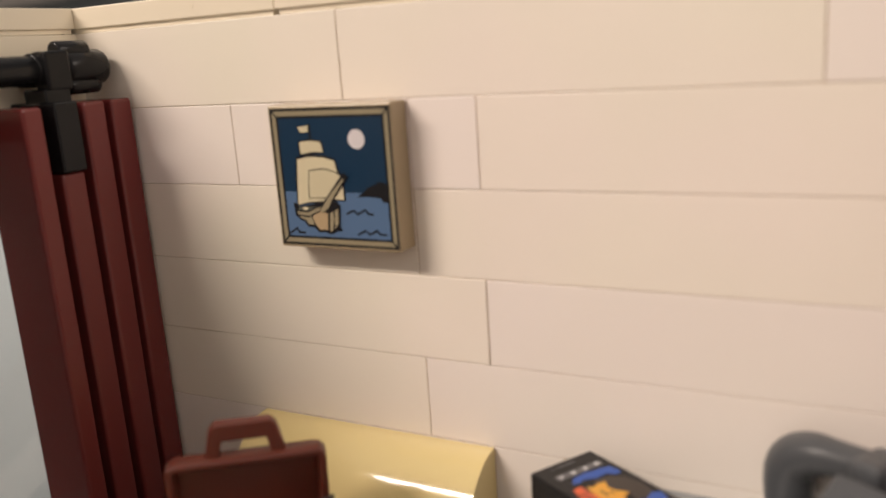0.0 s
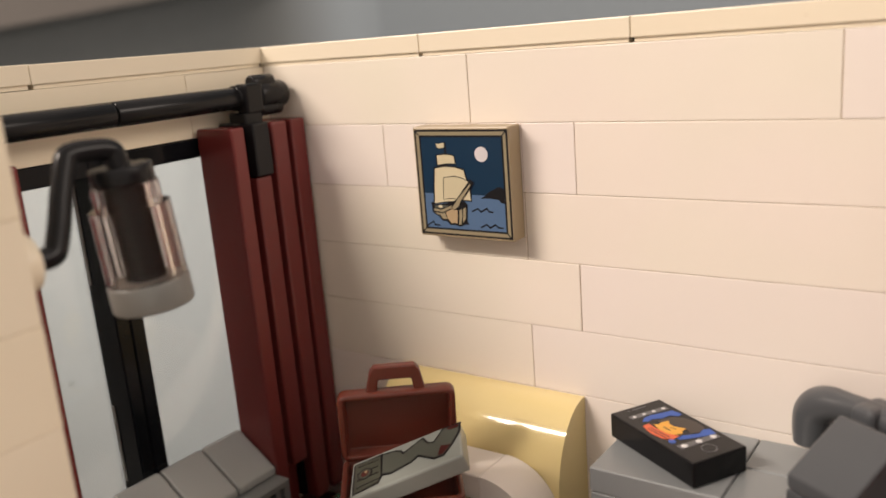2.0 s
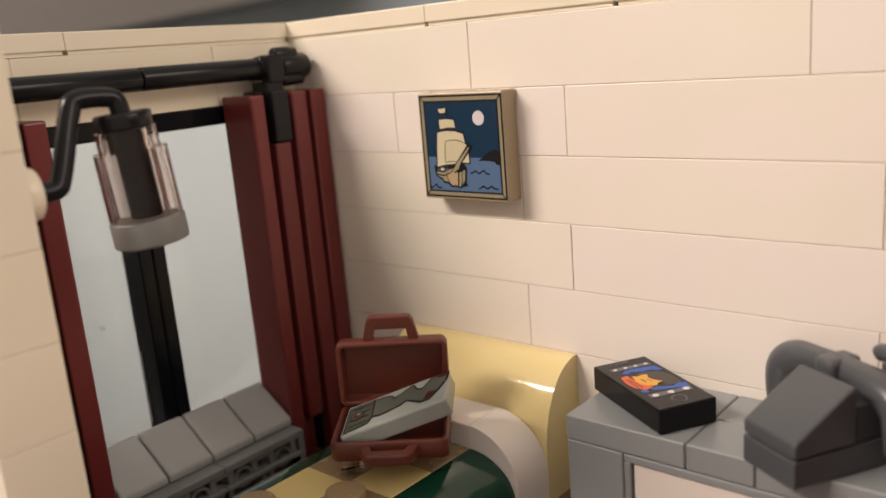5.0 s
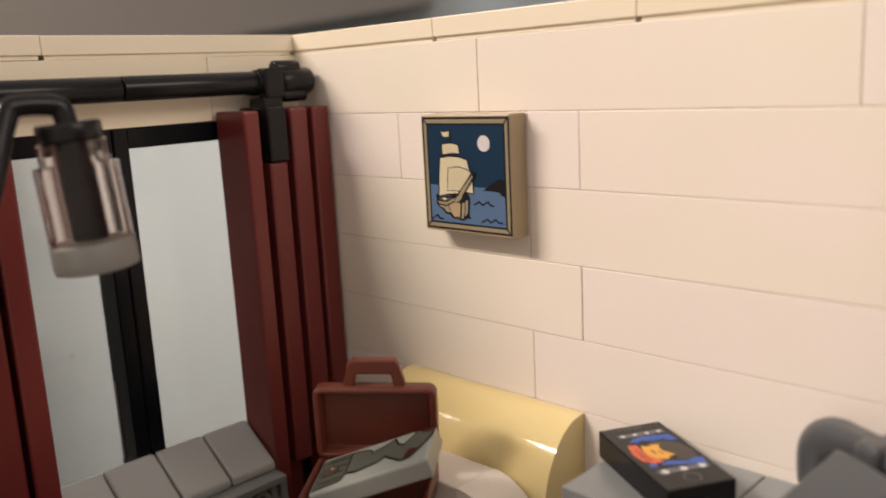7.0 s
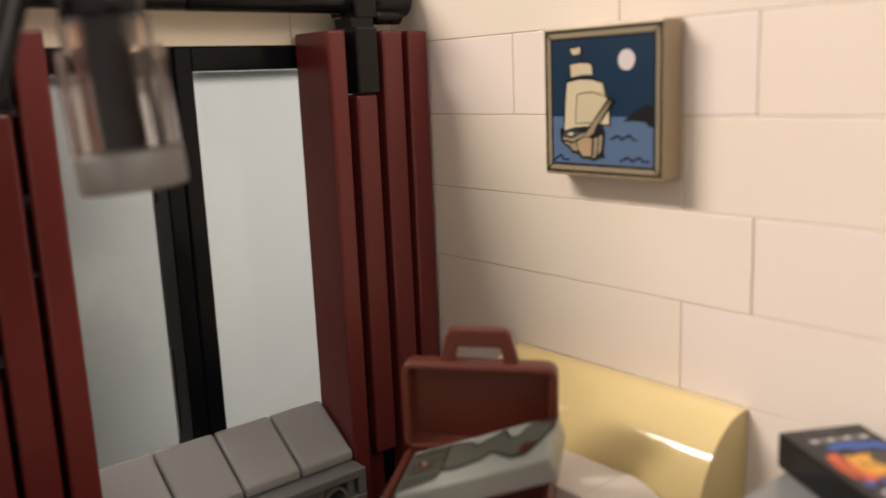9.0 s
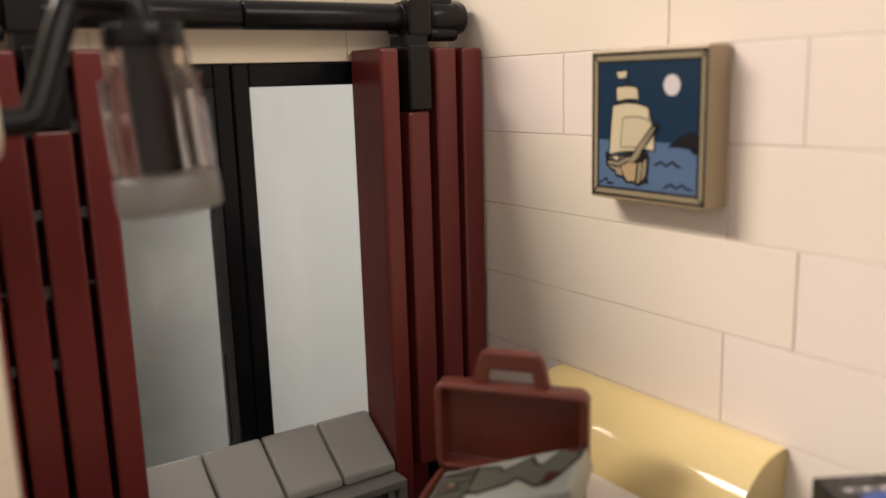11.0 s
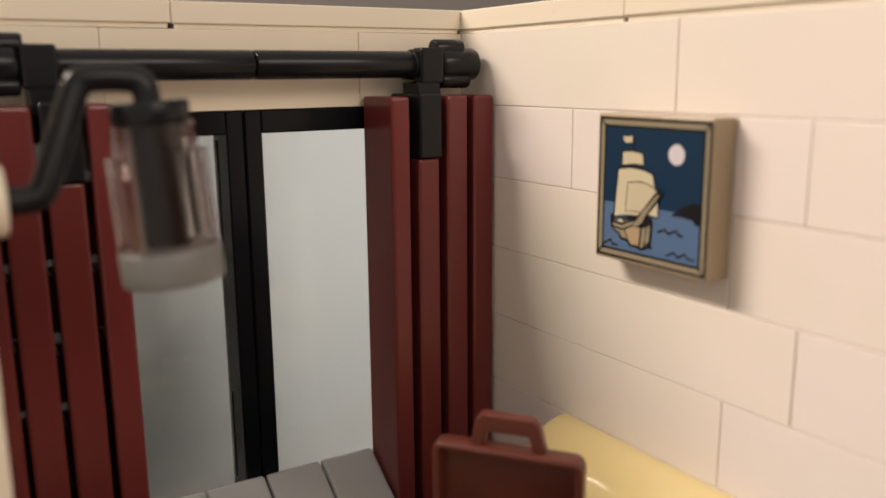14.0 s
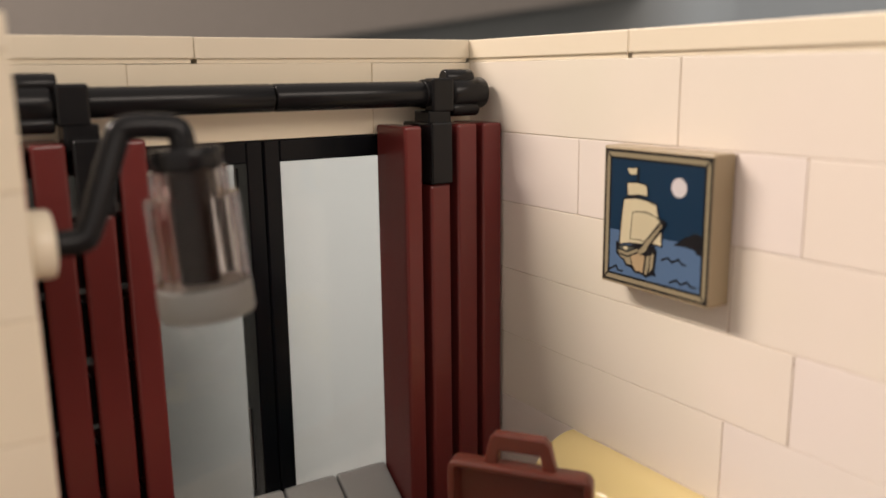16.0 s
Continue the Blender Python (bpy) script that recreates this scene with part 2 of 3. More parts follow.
def quarter(c0, c1, r0, r1, a0, a1, n=14):
    return [(c0 + r0 * math.cos(radians(a0 + (a1 - a0) * k / n)), c1 + r1 * math.sin(radians(a0 + (a1 - a0) * k / n))) for k in range(n + 1)]


rng = random.Random(7)
BRICK, PLATE, STUD = 9.6, 3.2, 8.0

# ---- the walls: cores here, their bricks at the end of the file ----
wall_north = tagged(part("wall_north", box(-8, 128, 0.19, 7.5, 0, 76.6, 0), SEAM), "core of the white brick-built back wall", "wall", kind="structure")
wall_west = part("wall_west", box(-7.5, -0.19, -64.2, -0.2, 67.5, 76.6, 0, bm=box(-7.5, -0.19, -64.2, -0.2, 0, 9.4, 0)), SEAM)
tagged(wall_west, "white brick-built wall with a wide window opening", "wall", kind="structure")
# The brown wall beside the pillar is added, mostly unseen, to darken the corner.
wall_south = part("wall_south", box(28.7, 35.96, -71.15, -63.89, 0, 76.6, 0, bm=box(-7.5, 26.2, -71.15, -64.4, 0, 57.4, 0)), SEAM)
tagged(wall_south, "off-white pillar beside a dark brown brick-built wall added to hold off light", "wall", kind="structure")
# Unseen wall, added to keep low light from the east off the corner.
wall_east = tagged(part("wall_east", box(120.5, 127.5, -64, -0.2, 0, 76.6, 0), SEAM), "unseen brown brick-built wall added to block light", "wall", kind="structure")
floor = tagged(part("floor", box(-8, 128, -104, 8, -3.2, 0, 0.1), BROWN), "smooth reddish brown floor of the model room", "floor", kind="structure")

# the real room round the model: a desk, walls and ceiling; behind the model an added backdrop that glows
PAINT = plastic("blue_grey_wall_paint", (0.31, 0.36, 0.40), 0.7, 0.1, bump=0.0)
DESK = plastic("pale_desk_laminate", (0.45, 0.43, 0.40), 0.4, 0.05, bump=0.0)
BACKDROP = glowing("glowing_backdrop", (0.098, 0.096, 0.084), (0.45, 0.456, 0.436), (0.02, 0.115), 0.66)
TAUPE = plastic("taupe_cupboard_paint", (0.24, 0.215, 0.195), 0.6, 0.1, bump=0.0)
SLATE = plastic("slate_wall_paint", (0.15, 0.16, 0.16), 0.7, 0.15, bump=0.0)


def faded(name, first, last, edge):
    """A matt wall surface with a gradual change of tone along x put into its colour."""
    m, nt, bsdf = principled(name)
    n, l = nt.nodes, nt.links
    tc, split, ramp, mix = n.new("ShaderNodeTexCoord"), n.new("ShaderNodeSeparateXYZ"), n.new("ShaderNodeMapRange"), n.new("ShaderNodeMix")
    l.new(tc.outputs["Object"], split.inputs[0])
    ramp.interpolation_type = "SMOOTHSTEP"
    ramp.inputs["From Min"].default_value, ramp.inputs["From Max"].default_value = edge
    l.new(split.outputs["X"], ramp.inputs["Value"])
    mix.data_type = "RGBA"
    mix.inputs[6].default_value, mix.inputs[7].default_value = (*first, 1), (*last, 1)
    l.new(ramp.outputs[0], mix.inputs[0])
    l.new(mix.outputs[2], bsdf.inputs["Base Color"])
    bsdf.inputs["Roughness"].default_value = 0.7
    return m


# Added cove: the soft passage from dark to pale wall is coloured in.
COVE = faded("corner_fade", (0.15, 0.16, 0.16), (0.31, 0.36, 0.40), (-1.42, -1.24))
cove = [(-1440, 1510)] + [(-1180 + 250 * math.cos(math.radians(a)), 1250 + 250 * math.sin(math.radians(a))) for a in range(180, 89, -6)]
tagged(part("room_corner_cove", prism(cove, (-750, 1750), "z", smooth=True), COVE), "added cove with the corner's soft shading in its colour", "wall", kind="structure")
tagged(part("room_sloping_ceiling", prism([(-2200, -240), (1500, 262), (1500, 1750), (-2200, 1750)], (-1425, -1365), "x"), TAUPE), "taupe sloping ceiling panel of the real room", "ceiling", kind="structure")
desk = tagged(part("desk_top", box(-24, 700, -700, 900, -35, -3.3, 2), DESK), "pale laminate desk top under the brick model", "desk", kind="structure")
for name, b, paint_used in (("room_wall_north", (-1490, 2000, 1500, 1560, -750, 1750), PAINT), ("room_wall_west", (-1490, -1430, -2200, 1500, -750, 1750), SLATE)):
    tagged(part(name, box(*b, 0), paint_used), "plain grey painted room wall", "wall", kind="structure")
tagged(part("room_floor", box(-2060, 2060, -2260, 1560, -810, -750, 0), DESK), "plain pale room floor", "floor", kind="structure")
tagged(part("backdrop", box(-310, -300, -300, 700, -260, 66, 0), BACKDROP), "added self-glowing backdrop far behind the window, grey to pale", "backdrop", kind="structure")

# ---- window: two black frames with clear panes ----


def window(at_y):
    w = thing("window_unit", "tall black plastic window frame with one clear pane", "window", (0, at_y, BRICK), group="windows of the brick room")
    h = 6 * BRICK
    part("stile", box(-5.7, -0.05, 0.05, 2.3, 0, h, 0.2), FRAME_BLACK, w)
    part("stile", box(-5.7, -0.05, 29.7, 31.95, 0, h, 0.2), FRAME_BLACK, w)
    part("rail", box(-7.8, -0.05, 2.2, 29.8, h - 2.9, h, 0.2), FRAME_BLACK, w)
    part("rail", box(-7.8, -0.05, 2.2, 29.8, 0, 2.9, 0.2), FRAME_BLACK, w)
    pane = part("pane", box(-5.4, -4.4, 2.0, 30.0, 2.6, h - 2.6, 0.1), GLASS, w, "clear glossy plastic pane")
    # Pale strips stand in for the glint along the pane's edge.
    for z0, z1 in ((8.0, 20.3), (39.1, 53.8)):
        part("edge_glint", box(-4.6, -4.15, 29.45, 29.68, z0, z1, 0.05), EDGE, w, "pale strip added as the glint on the clear pane's edge")
    part("pane_mark", cylinder((-4.42, 24, 26), (-4.38, 24, 26), 0.5, n=20, bevel=0), GLASS, w)
    return w


window(-64.0)
window(-32.0)

# ---- curtain rod ----
rod = thing("curtain_rod", "glossy black plastic curtain rod held by clips", "curtain rod", (4.0, -32.0, 72.6))
for y0, y1 in ((-27.5, -0.12), (0.12, 27.5)):
    part("bar", cylinder((0, y0, 0), (0, y1, 0), 1.72, n=32, bevel=0.18), BLACK, rod)
for s in (-1, 1):
    clip = part("end_clip", box(0.3, 2.75, s * 23.2 - 1.7, s * 23.2 + 1.7, -2.4, 2.1, 0.3, 2), BLACK, rod)
    part("clip_ring", cylinder((0, s * 23.2 - 1.9, 0), (0, s * 23.2 + 1.9, 0), 1.95, n=28, bevel=0.2), BLACK, clip)
    part("stem", box(-1.2, 2.7, s * 22.6 - 1.8, s * 22.6 + 1.8, -5.2, -2.2, 0.2), BLACK, rod)
    part("end_knob", cylinder((0.6, s * 25.0, 0), (0.6, s * 30.9, 0), 2.15, n=28, bevel=0.5), BLACK, rod)
    part("upper_lug", cylinder((0.6, s * 24.4, 2.05), (0.6, s * 28.9, 2.05), 1.2, n=20, bevel=0.3), BLACK, rod)
    part("lower_lug", cylinder((1.4, s * 25.0, -2.1), (1.4, s * 29.4, -2.1), 1.0, n=20, bevel=0.3), BLACK, rod)
    part("wall_peg", box(-4.0, -1.5, s * 23.4 - 1.3, s * 23.4 + 1.3, -1.9, -0.1, 0.2), BLACK, rod)

# ---- curtains of upright plates ----


def curtain(at_y, flip, strips):
    """Upright plates side by side; strips: the near and far edge of each, counted from the wall."""
    c = thing("curtain", "dark red curtain of upright plastic plates with a black clip", "curtain", (0, at_y, 4.0), group="window curtains")
    for k, (y0, y1) in enumerate(strips):
        top = 56.7 if k == 2 else 64.6
        foot = 8.3 if k == 2 and flip < 0 else 0
        lo, hi = sorted((y0 * flip, y1 * flip))
        part("curtain_strip", box(0.5, 8.45, lo, hi, foot, top, 0.4, 3), RED, c)
        if foot:
            part("strip_foot", box(0.5, 5.6, lo + 0.2, hi - 0.2, 0, foot + 0.1, 0.2), RED, c)
    for (_, y0), (y1, _) in zip(strips, strips[1:]):
        lo, hi = sorted((y0 * flip, y1 * flip))
        for j in range(7):
            part("peg", box(1.5, 6.2, lo + 0.02, hi - 0.02, 0.5 + 8 * j, (7.6 if flip < 0 else rng.uniform(5.9, 8.2)) + 8 * j, 0.1), MATT_BLACK, c)
    lo, hi = sorted((strips[2][0] * flip - 0.06 * flip, strips[2][1] * flip))
    part("hanger_clip", box(1.2, 9.0, lo, hi, 56.8, 64.9, 0.2), BLACK, c)
    part("hanger_lug", box(2.4, 5.6, *((lo - 0.5, lo) if flip < 0 else (hi, hi + 0.5)), 57.4, 62.0, 0.15), BLACK, c)
    return c


curtain(0.0, -1, ((0.4, 3.6), (4.5, 7.75), (8.9, 12.1), (13.3, 15.95)))
curtain(-64.0, 1, ((0.2, 3.45), (3.95, 7.4), (8.1, 11.75), (12.5, 15.6)))

# ---- window sill: sloped grey pieces on a hollow grey rail ----


def sill_piece(y):
    s = thing("sill_slope", "small sloped light grey plastic sill piece", "sill", (0, y, 12.8), group="sloped sill pieces")
    part("slope", prism([(0.1, 0), (8.4, 0), (8.4, 1.3), (1.0, 6.3), (0.1, 6.3)], (0.12, 7.88), "y", 0.42), SILL, s)
    return s


for k in range(4):
    sill_piece(-24.0 - 8.0 * k)
rail = thing("sill_rail", "hollow mid grey plastic rail under the window sill", "rail", (0, -48, 0))
for k in range(2):
    part("top_plate", box(0.1, 11.1, 0.06 + 16 * k, 15.94 + 16 * k, 11.5, 12.75, 0.15), RAIL, rail)
    part("ledge", box(6.0, 11.1, 0.06 + 16 * k, 15.94 + 16 * k, 8.35, 9.15, 0.12), RAIL, rail)
part("foot_plate", box(0.1, 11.0, 0.05, 31.95, 0.05, 6.0, 0.15), RAIL, rail)
# Dark grey sheet: the shade inside the hollow rail is put into its colour.
part("back_panel", box(0.1, 8.6, 0.1, 31.9, 5.9, 11.6, 0), DARK_GREY, rail)
for k in range(4):
    c = 3.4 + 8.0 * k
    hoop = sleeve(8.5, 10.7, 1.75, 1.75, 0.45, 28)
    bmesh.ops.transform(hoop, matrix=pose(0, c, 9.45, 0, 90, 0), verts=hoop.verts)
    part("hoop", hoop, RAIL, rail)
    for y0, y1, z0, z1 in ((1.8, 2.9, 9.1, 11.55), (2.8, 5.3, 10.75, 11.55), (5.2, 6.3, 9.1, 11.55), (3.3, 4.2, 5.95, 8.4), (5.0, 5.9, 5.95, 8.4)):
        if c + y1 < 31.9:
            part("web", box(8.5, 10.65, c + y0, c + y1, z0, z1, 0.12), RAIL, rail)
for y in (0.05, 30.7):
    part("end_cheek", box(8.2, 11.0, y, y + 1.25, 5.9, 11.6, 0.1), RAIL, rail)

# ---- bed ----
BED_TOP = 18.8
bed = thing("bed", "brick-built bed with a tan headboard and green quilt", "bed", (0, 0, 0))
part("headboard", prism([(-0.03, 9), (-0.03, 28.75)] + quarter(-0.5, 16.8, 8.4, 11.95, 90, 180, 60) + [(-8.9, 9)], (24.05, 55.95), "x", 0.0, smooth=True), TAN, bed, "glossy tan rounded headboard")
part("base", box(24.2, 55.8, -71.0, -0.3, 0.05, 9.6, 0.2), DARK_TAN, bed)


def cover(y0, y1, rise, left):
    """One rounded edge of the bedding, seen as an arch across the bed."""
    arch = quarter(47.95, 12.8, 7.4, BED_TOP + rise - 12.8, 0, 90) if rise < 0 else quarter(47.95, 14.2, 7.95, BED_TOP + rise - 14.2, 0, 90)
    if left:
        arch = [(80 - a, b) for a, b in arch]
    inner = arch[-1][0]
    return prism(arch + [(inner, 9.7), (arch[0][0], 9.7)], (y0, y1), "y", 0.0, smooth=True)


for left in (False, True):
    part("quilt_edge", cover(-70.9, -16.05, -0.1, left), GREEN, bed, "glossy dark green quilt edge")
top = BED_TOP + 3.3
for left in (False, True):
    part("sheet_edge", cover(-15.95, -8.9, 3.3, left), LINEN, bed, "white rounded sheet edge folded over the bed")
part("sheet_middle", box(32.1, 47.9, -15.95, -8.9, 9.7, top, 0.14), LINEN, bed, "white flat sheet piece")
part("mattress", box(32.1, 47.9, -70.9, -8.95, 9.7, BED_TOP - 3.3, 0.1), GREEN, bed)
for i in range(2):
    for j in range(6):
        light = (i + j) % 2 == 0
        x, y = 32 + 8 * i, -24 - 8 * j
        part("quilt_tile", box(x + 0.08, x + 7.92, y + 0.08, y + 7.92, BED_TOP - 3.2, BED_TOP, 0.15), YELLOW if light else DARK_TAN, bed)
for x, y in ((44.0, -36.0), (36.0, -44.0)):
    b = thing("round_button", "small dark tan round stud on the quilt", "button", (x, y, BED_TOP), group="buttons on the quilt")
    part("disc", cylinder((0, 0, 0), (0, 0, 1.9), 2.6, n=32, bevel=0.35), DARK_TAN, b)

# ---- suitcase, open on the bed, with a printed tile in it ----
case = thing("suitcase", "open reddish brown plastic suitcase propped on the quilt", "suitcase", (37.4, -19.2, BED_TOP + 3.1), (0.8, 1.0, 38.6))


def tray(half, v0, v1, w0, w1, wall, open_axis):
    """A shallow moulded box with one open side, rounded corners and a rounded rim; v runs across it, w is its depth, open at w1."""
    own = bmesh.new()
    cv, hv = (v0 + v1) / 2, (v1 - v0) / 2

    def ring(inset, w):
        r = max(1.15 - inset, 0.12)
        made = []
        for su, sv, start in ((1, 1, 0), (-1, 1, 90), (-1, -1, 180), (1, -1, 270)):
            for k in range(6):
                a = math.radians(start + 18 * k)
                u = su * (half - inset - r) + r * math.cos(a)
                v = cv + sv * (hv - inset - r) + r * math.sin(a)
                made.append(own.verts.new((u, -w, v) if open_axis == "y" else (u, v, w)))
        return made

    floor_at = w0 + 0.45
    steps = [(0.3, w0), (0.09, w0 + 0.09), (0, w0 + 0.3), (0, w1 - 0.26), (0.08, w1 - 0.08), (0.26, w1), (wall - 0.2, w1), (wall - 0.06, w1 - 0.06), (wall, w1 - 0.2), (wall + 0.08, floor_at + 0.25), (wall + 0.3, floor_at)]
    rings = [ring(*q) for q in steps]
    n = len(rings[0])
    for a, b in zip(rings, rings[1:]):
        for k in range(n):
            own.faces.new([a[k], a[(k + 1) % n], b[(k + 1) % n], b[k]]).smooth = True
    own.faces.new(rings[0])
    own.faces.new(rings[-1])
    bmesh.ops.recalc_face_normals(own, faces=own.faces)
    for e in own.edges:
        if len(e.link_faces) == 2 and min(len(f.verts) for f in e.link_faces) < max(len(f.verts) for f in e.link_faces):
            e.smooth = False
    return own


def grip(foot, end, y0, y1, z0, z1, flat):
    """A trapezium handle with a slot and rounded shoulders."""
    loop = [(-foot, 0), (-end - 0.25, 0.8), (-end + 0.35, 1), (end - 0.35, 1), (end + 0.25, 0.8), (foot, 0), (foot - 1.5, 0), (end - 0.85, 0.48), (0.85 - end, 0.48), (1.5 - foot, 0)]
    if flat:
        return prism([(a, y0 + b * (y1 - y0)) for a, b in loop], (z0, z1), "z", 0.25)
    return prism([(a, z0 + b * (z1 - z0)) for a, b in loop], (y0, y1), "y", 0.25)


lid = part("lid", tray(7.85, 0.0, 9.9, -1.2, 1.0, 0.8, "y"), BROWN, case)
lid.matrix_basis = pose(0, 0, 2.7 * MM, 4, 0, 0)
part("lid_handle", grip(4.0, 3.05, -0.2, 1.1, 9.6, 13.4, False), BROWN, lid)
base = part("base_tray", tray(7.8, -12.25, 0.0, 0.0, 2.65, 0.8, "z"), BROWN, case)
part("base_handle", grip(4.1, 2.95, -11.9, -15.2, 0.75, 2.2, True), BROWN, base)
part("hinge", cylinder((-6.3, 0.1, 2.7), (6.3, 0.1, 2.7), 0.55, n=16, bevel=0.1), BROWN, case)
part("foot_stud", cylinder((-5.7, -8.3, -3.1), (-5.7, -8.3, 0.02), 1.6, n=24, bevel=0.15), LENS, case, "clear plastic stud under the case")

card = thing("printed_tile", "pale grey tile printed with a grey and red tool", "tile", (39.2, -31.95, 24.72), (6.1, -19.4, 34.6))
part("tile", box(0, 15.35, 0, 7.9, -2.5, 0, 0.3, 2), PALE, card)


def print_flat(name, outline, material, parent, z=0.0, lift=0.03):
    return part(name, prism(outline, (z + lift - 0.03, z + lift), "z"), material, parent)


OLIVE = plastic("olive_grey_ink", (0.075, 0.078, 0.058), 0.3)
print_flat("block_outline", [(0.35, 0.55), (4.0, 1.1), (4.55, 2.6), (4.4, 7.35), (0.3, 7.2)], INK, card, lift=0.04)
print_flat("block", [(0.6, 0.9), (3.8, 1.4), (4.25, 2.7), (4.1, 7.05), (0.55, 6.95)], OLIVE, card, lift=0.07)
print_flat("tool_outline", [(4.2, 2.5), (5.7, 2.0), (8.6, 2.7), (9.4, 3.4), (11.6, 1.4), (13.0, 1.4), (14.2, 3.1), (15.4, 5.4), (15.6, 7.5), (13.0, 7.6), (11.6, 5.4), (10.9, 5.8), (10.2, 7.4), (7.4, 5.7), (7.1, 6.4), (6.3, 6.9), (4.1, 7.3)], INK, card, lift=0.06)
print_flat("tool", [(4.5, 2.85), (5.7, 2.35), (8.5, 3.0), (9.4, 3.8), (11.7, 1.75), (12.85, 1.75), (13.95, 3.25), (15.1, 5.5), (15.3, 7.2), (13.15, 7.3), (11.65, 5.0), (10.7, 5.5), (10.1, 6.95), (7.3, 5.2), (6.95, 6.1), (6.2, 6.6), (4.45, 6.95)], SILVER, card, lift=0.09)
print_flat("print_red", [(12.1, 1.9), (12.85, 1.85), (13.9, 3.25), (12.6, 3.7)], RUST, card, lift=0.12)
print_flat("print_tip", [(13.5, 7.2), (13.9, 6.6), (15.15, 6.4), (15.25, 7.15)], RUST, card, lift=0.12)
for k in range(4):
    print_flat("print_line", [(0.9, 1.7 + 1.5 * k), (3.9, 2.0 + 1.4 * k), (3.9, 2.15 + 1.4 * k), (0.9, 1.9 + 1.5 * k)], INK, card, lift=0.12)
print_flat("print_ring", ellipse(2.0, 4.2, 1.05, 1.15), INK, card, lift=0.14)
print_flat("print_disc", ellipse(2.0, 4.2, 0.85, 0.95), OLIVE, card, lift=0.16)
print_flat("print_dot", ellipse(2.0, 4.2, 0.55, 0.6), RUST, card, lift=0.18)
print_flat("print_spark", ellipse(2.15, 4.5, 0.2, 0.24, 12), HULL, card, lift=0.2)

# ---- painting ----
painting = thing("painting", "square tan framed painting of a ship at night", "painting", (32, 0, 51.2))
part("tile_body", box(0.08, 15.92, -3.2, 0, 0.08, 15.92, 0.22, 2), FRAME, painting, "dark tan plastic picture block")


def paint(name, outline, material, layer):
    """A printed shape: outline in shares of the picture, from its upper left corner."""
    y = -3.2 - 0.015 * layer
    return part(name, prism([(16 * u, 16 * (1 - v)) for u, v in outline], (y, y + 0.012), "y"), material, painting)


def rect(u0, u1, v0, v1):
    return [(u0, v0), (u1, v0), (u1, v1), (u0, v1)]


def stroke(name, points, width, layer, material=None):
    for (a, b), (c, d) in zip(points, points[1:]):
        n = Vector((b - d, c - a)).normalized() * width / 2
        e = Vector((c - a, d - b)).normalized() * width / 2
        paint(name, [(a - e.x + n.x, b - e.y + n.y), (c + e.x + n.x, d + e.y + n.y), (c + e.x - n.x, d + e.y - n.y), (a - e.x - n.x, b - e.y - n.y)], material or INK, layer)


paint("border_line", rect(0.022, 0.985, 0.028, 0.975), INK, 1)
paint("border", rect(0.04, 0.968, 0.046, 0.958), BORDER, 2)
paint("inner_line", rect(0.072, 0.94, 0.078, 0.926), INK, 3)
paint("sky", rect(0.09, 0.923, 0.095, 0.597), NAVY, 4)
paint("sea", rect(0.09, 0.923, 0.597, 0.91), SEA, 4)
for u, v, du, dv in ((0.03, 0.035, 1, 1), (0.977, 0.035, -1, 1), (0.03, 0.967, 1, -1), (0.977, 0.967, -1, -1)):
    stroke("mitre", [(u, v), (u + 0.048 * du, v + 0.05 * dv)], 0.011, 5)
paint("hill", [(0.685, 0.625), (0.735, 0.595), (0.78, 0.558), (0.82, 0.545), (0.858, 0.52), (0.89, 0.52), (0.923, 0.535), (0.923, 0.66), (0.885, 0.655), (0.87, 0.63), (0.78, 0.622)], INK, 5)
paint("moon", ellipse(0.717, 0.24, 0.066, 0.065, 32), MOON, 5)
stroke("mast", [(0.347, 0.145), (0.347, 0.25)], 0.02, 5)
stroke("topmast", [(0.325, 0.335), (0.325, 0.37)], 0.02, 5)
for name, shape, grow, layer in (("flag", [(0.25, 0.148), (0.275, 0.153), (0.338, 0.143), (0.336, 0.186), (0.285, 0.192), (0.266, 0.186)], 0.006, 6),
                                 ("top_sail", [(0.253, 0.255), (0.335, 0.246), (0.40, 0.251), (0.432, 0.26), (0.442, 0.325), (0.36, 0.322), (0.258, 0.338)], 0.011, 6),
                                 ("main_sail", [(0.223, 0.367), (0.335, 0.352), (0.44, 0.36), (0.526, 0.382), (0.54, 0.447), (0.568, 0.50), (0.578, 0.57), (0.58, 0.648), (0.50, 0.642), (0.392, 0.66), (0.29, 0.668), (0.194, 0.69), (0.205, 0.53)], 0.012, 6),
                                 ("fore_sail", [(0.314, 0.452), (0.43, 0.439), (0.51, 0.455), (0.572, 0.484), (0.52, 0.565), (0.451, 0.635), (0.36, 0.634), (0.297, 0.643), (0.304, 0.54)], 0.0065, 8)):
    cu, cv = sum(p[0] for p in shape) / len(shape), sum(p[1] for p in shape) / len(shape)
    ring = []
    for u, v in shape:
        d = Vector((u - cu, v - cv)).normalized()
        ring.append((u + grow * 1.25 * d.x, v + grow * 1.25 * d.y))
    paint(name + "_line", ring, INK, layer)
    paint(name, shape, CREAM, layer + 1)
paint("sail_shade", [(0.225, 0.355), (0.33, 0.337), (0.45, 0.347), (0.45, 0.36), (0.33, 0.353), (0.225, 0.372)], INK, 8)
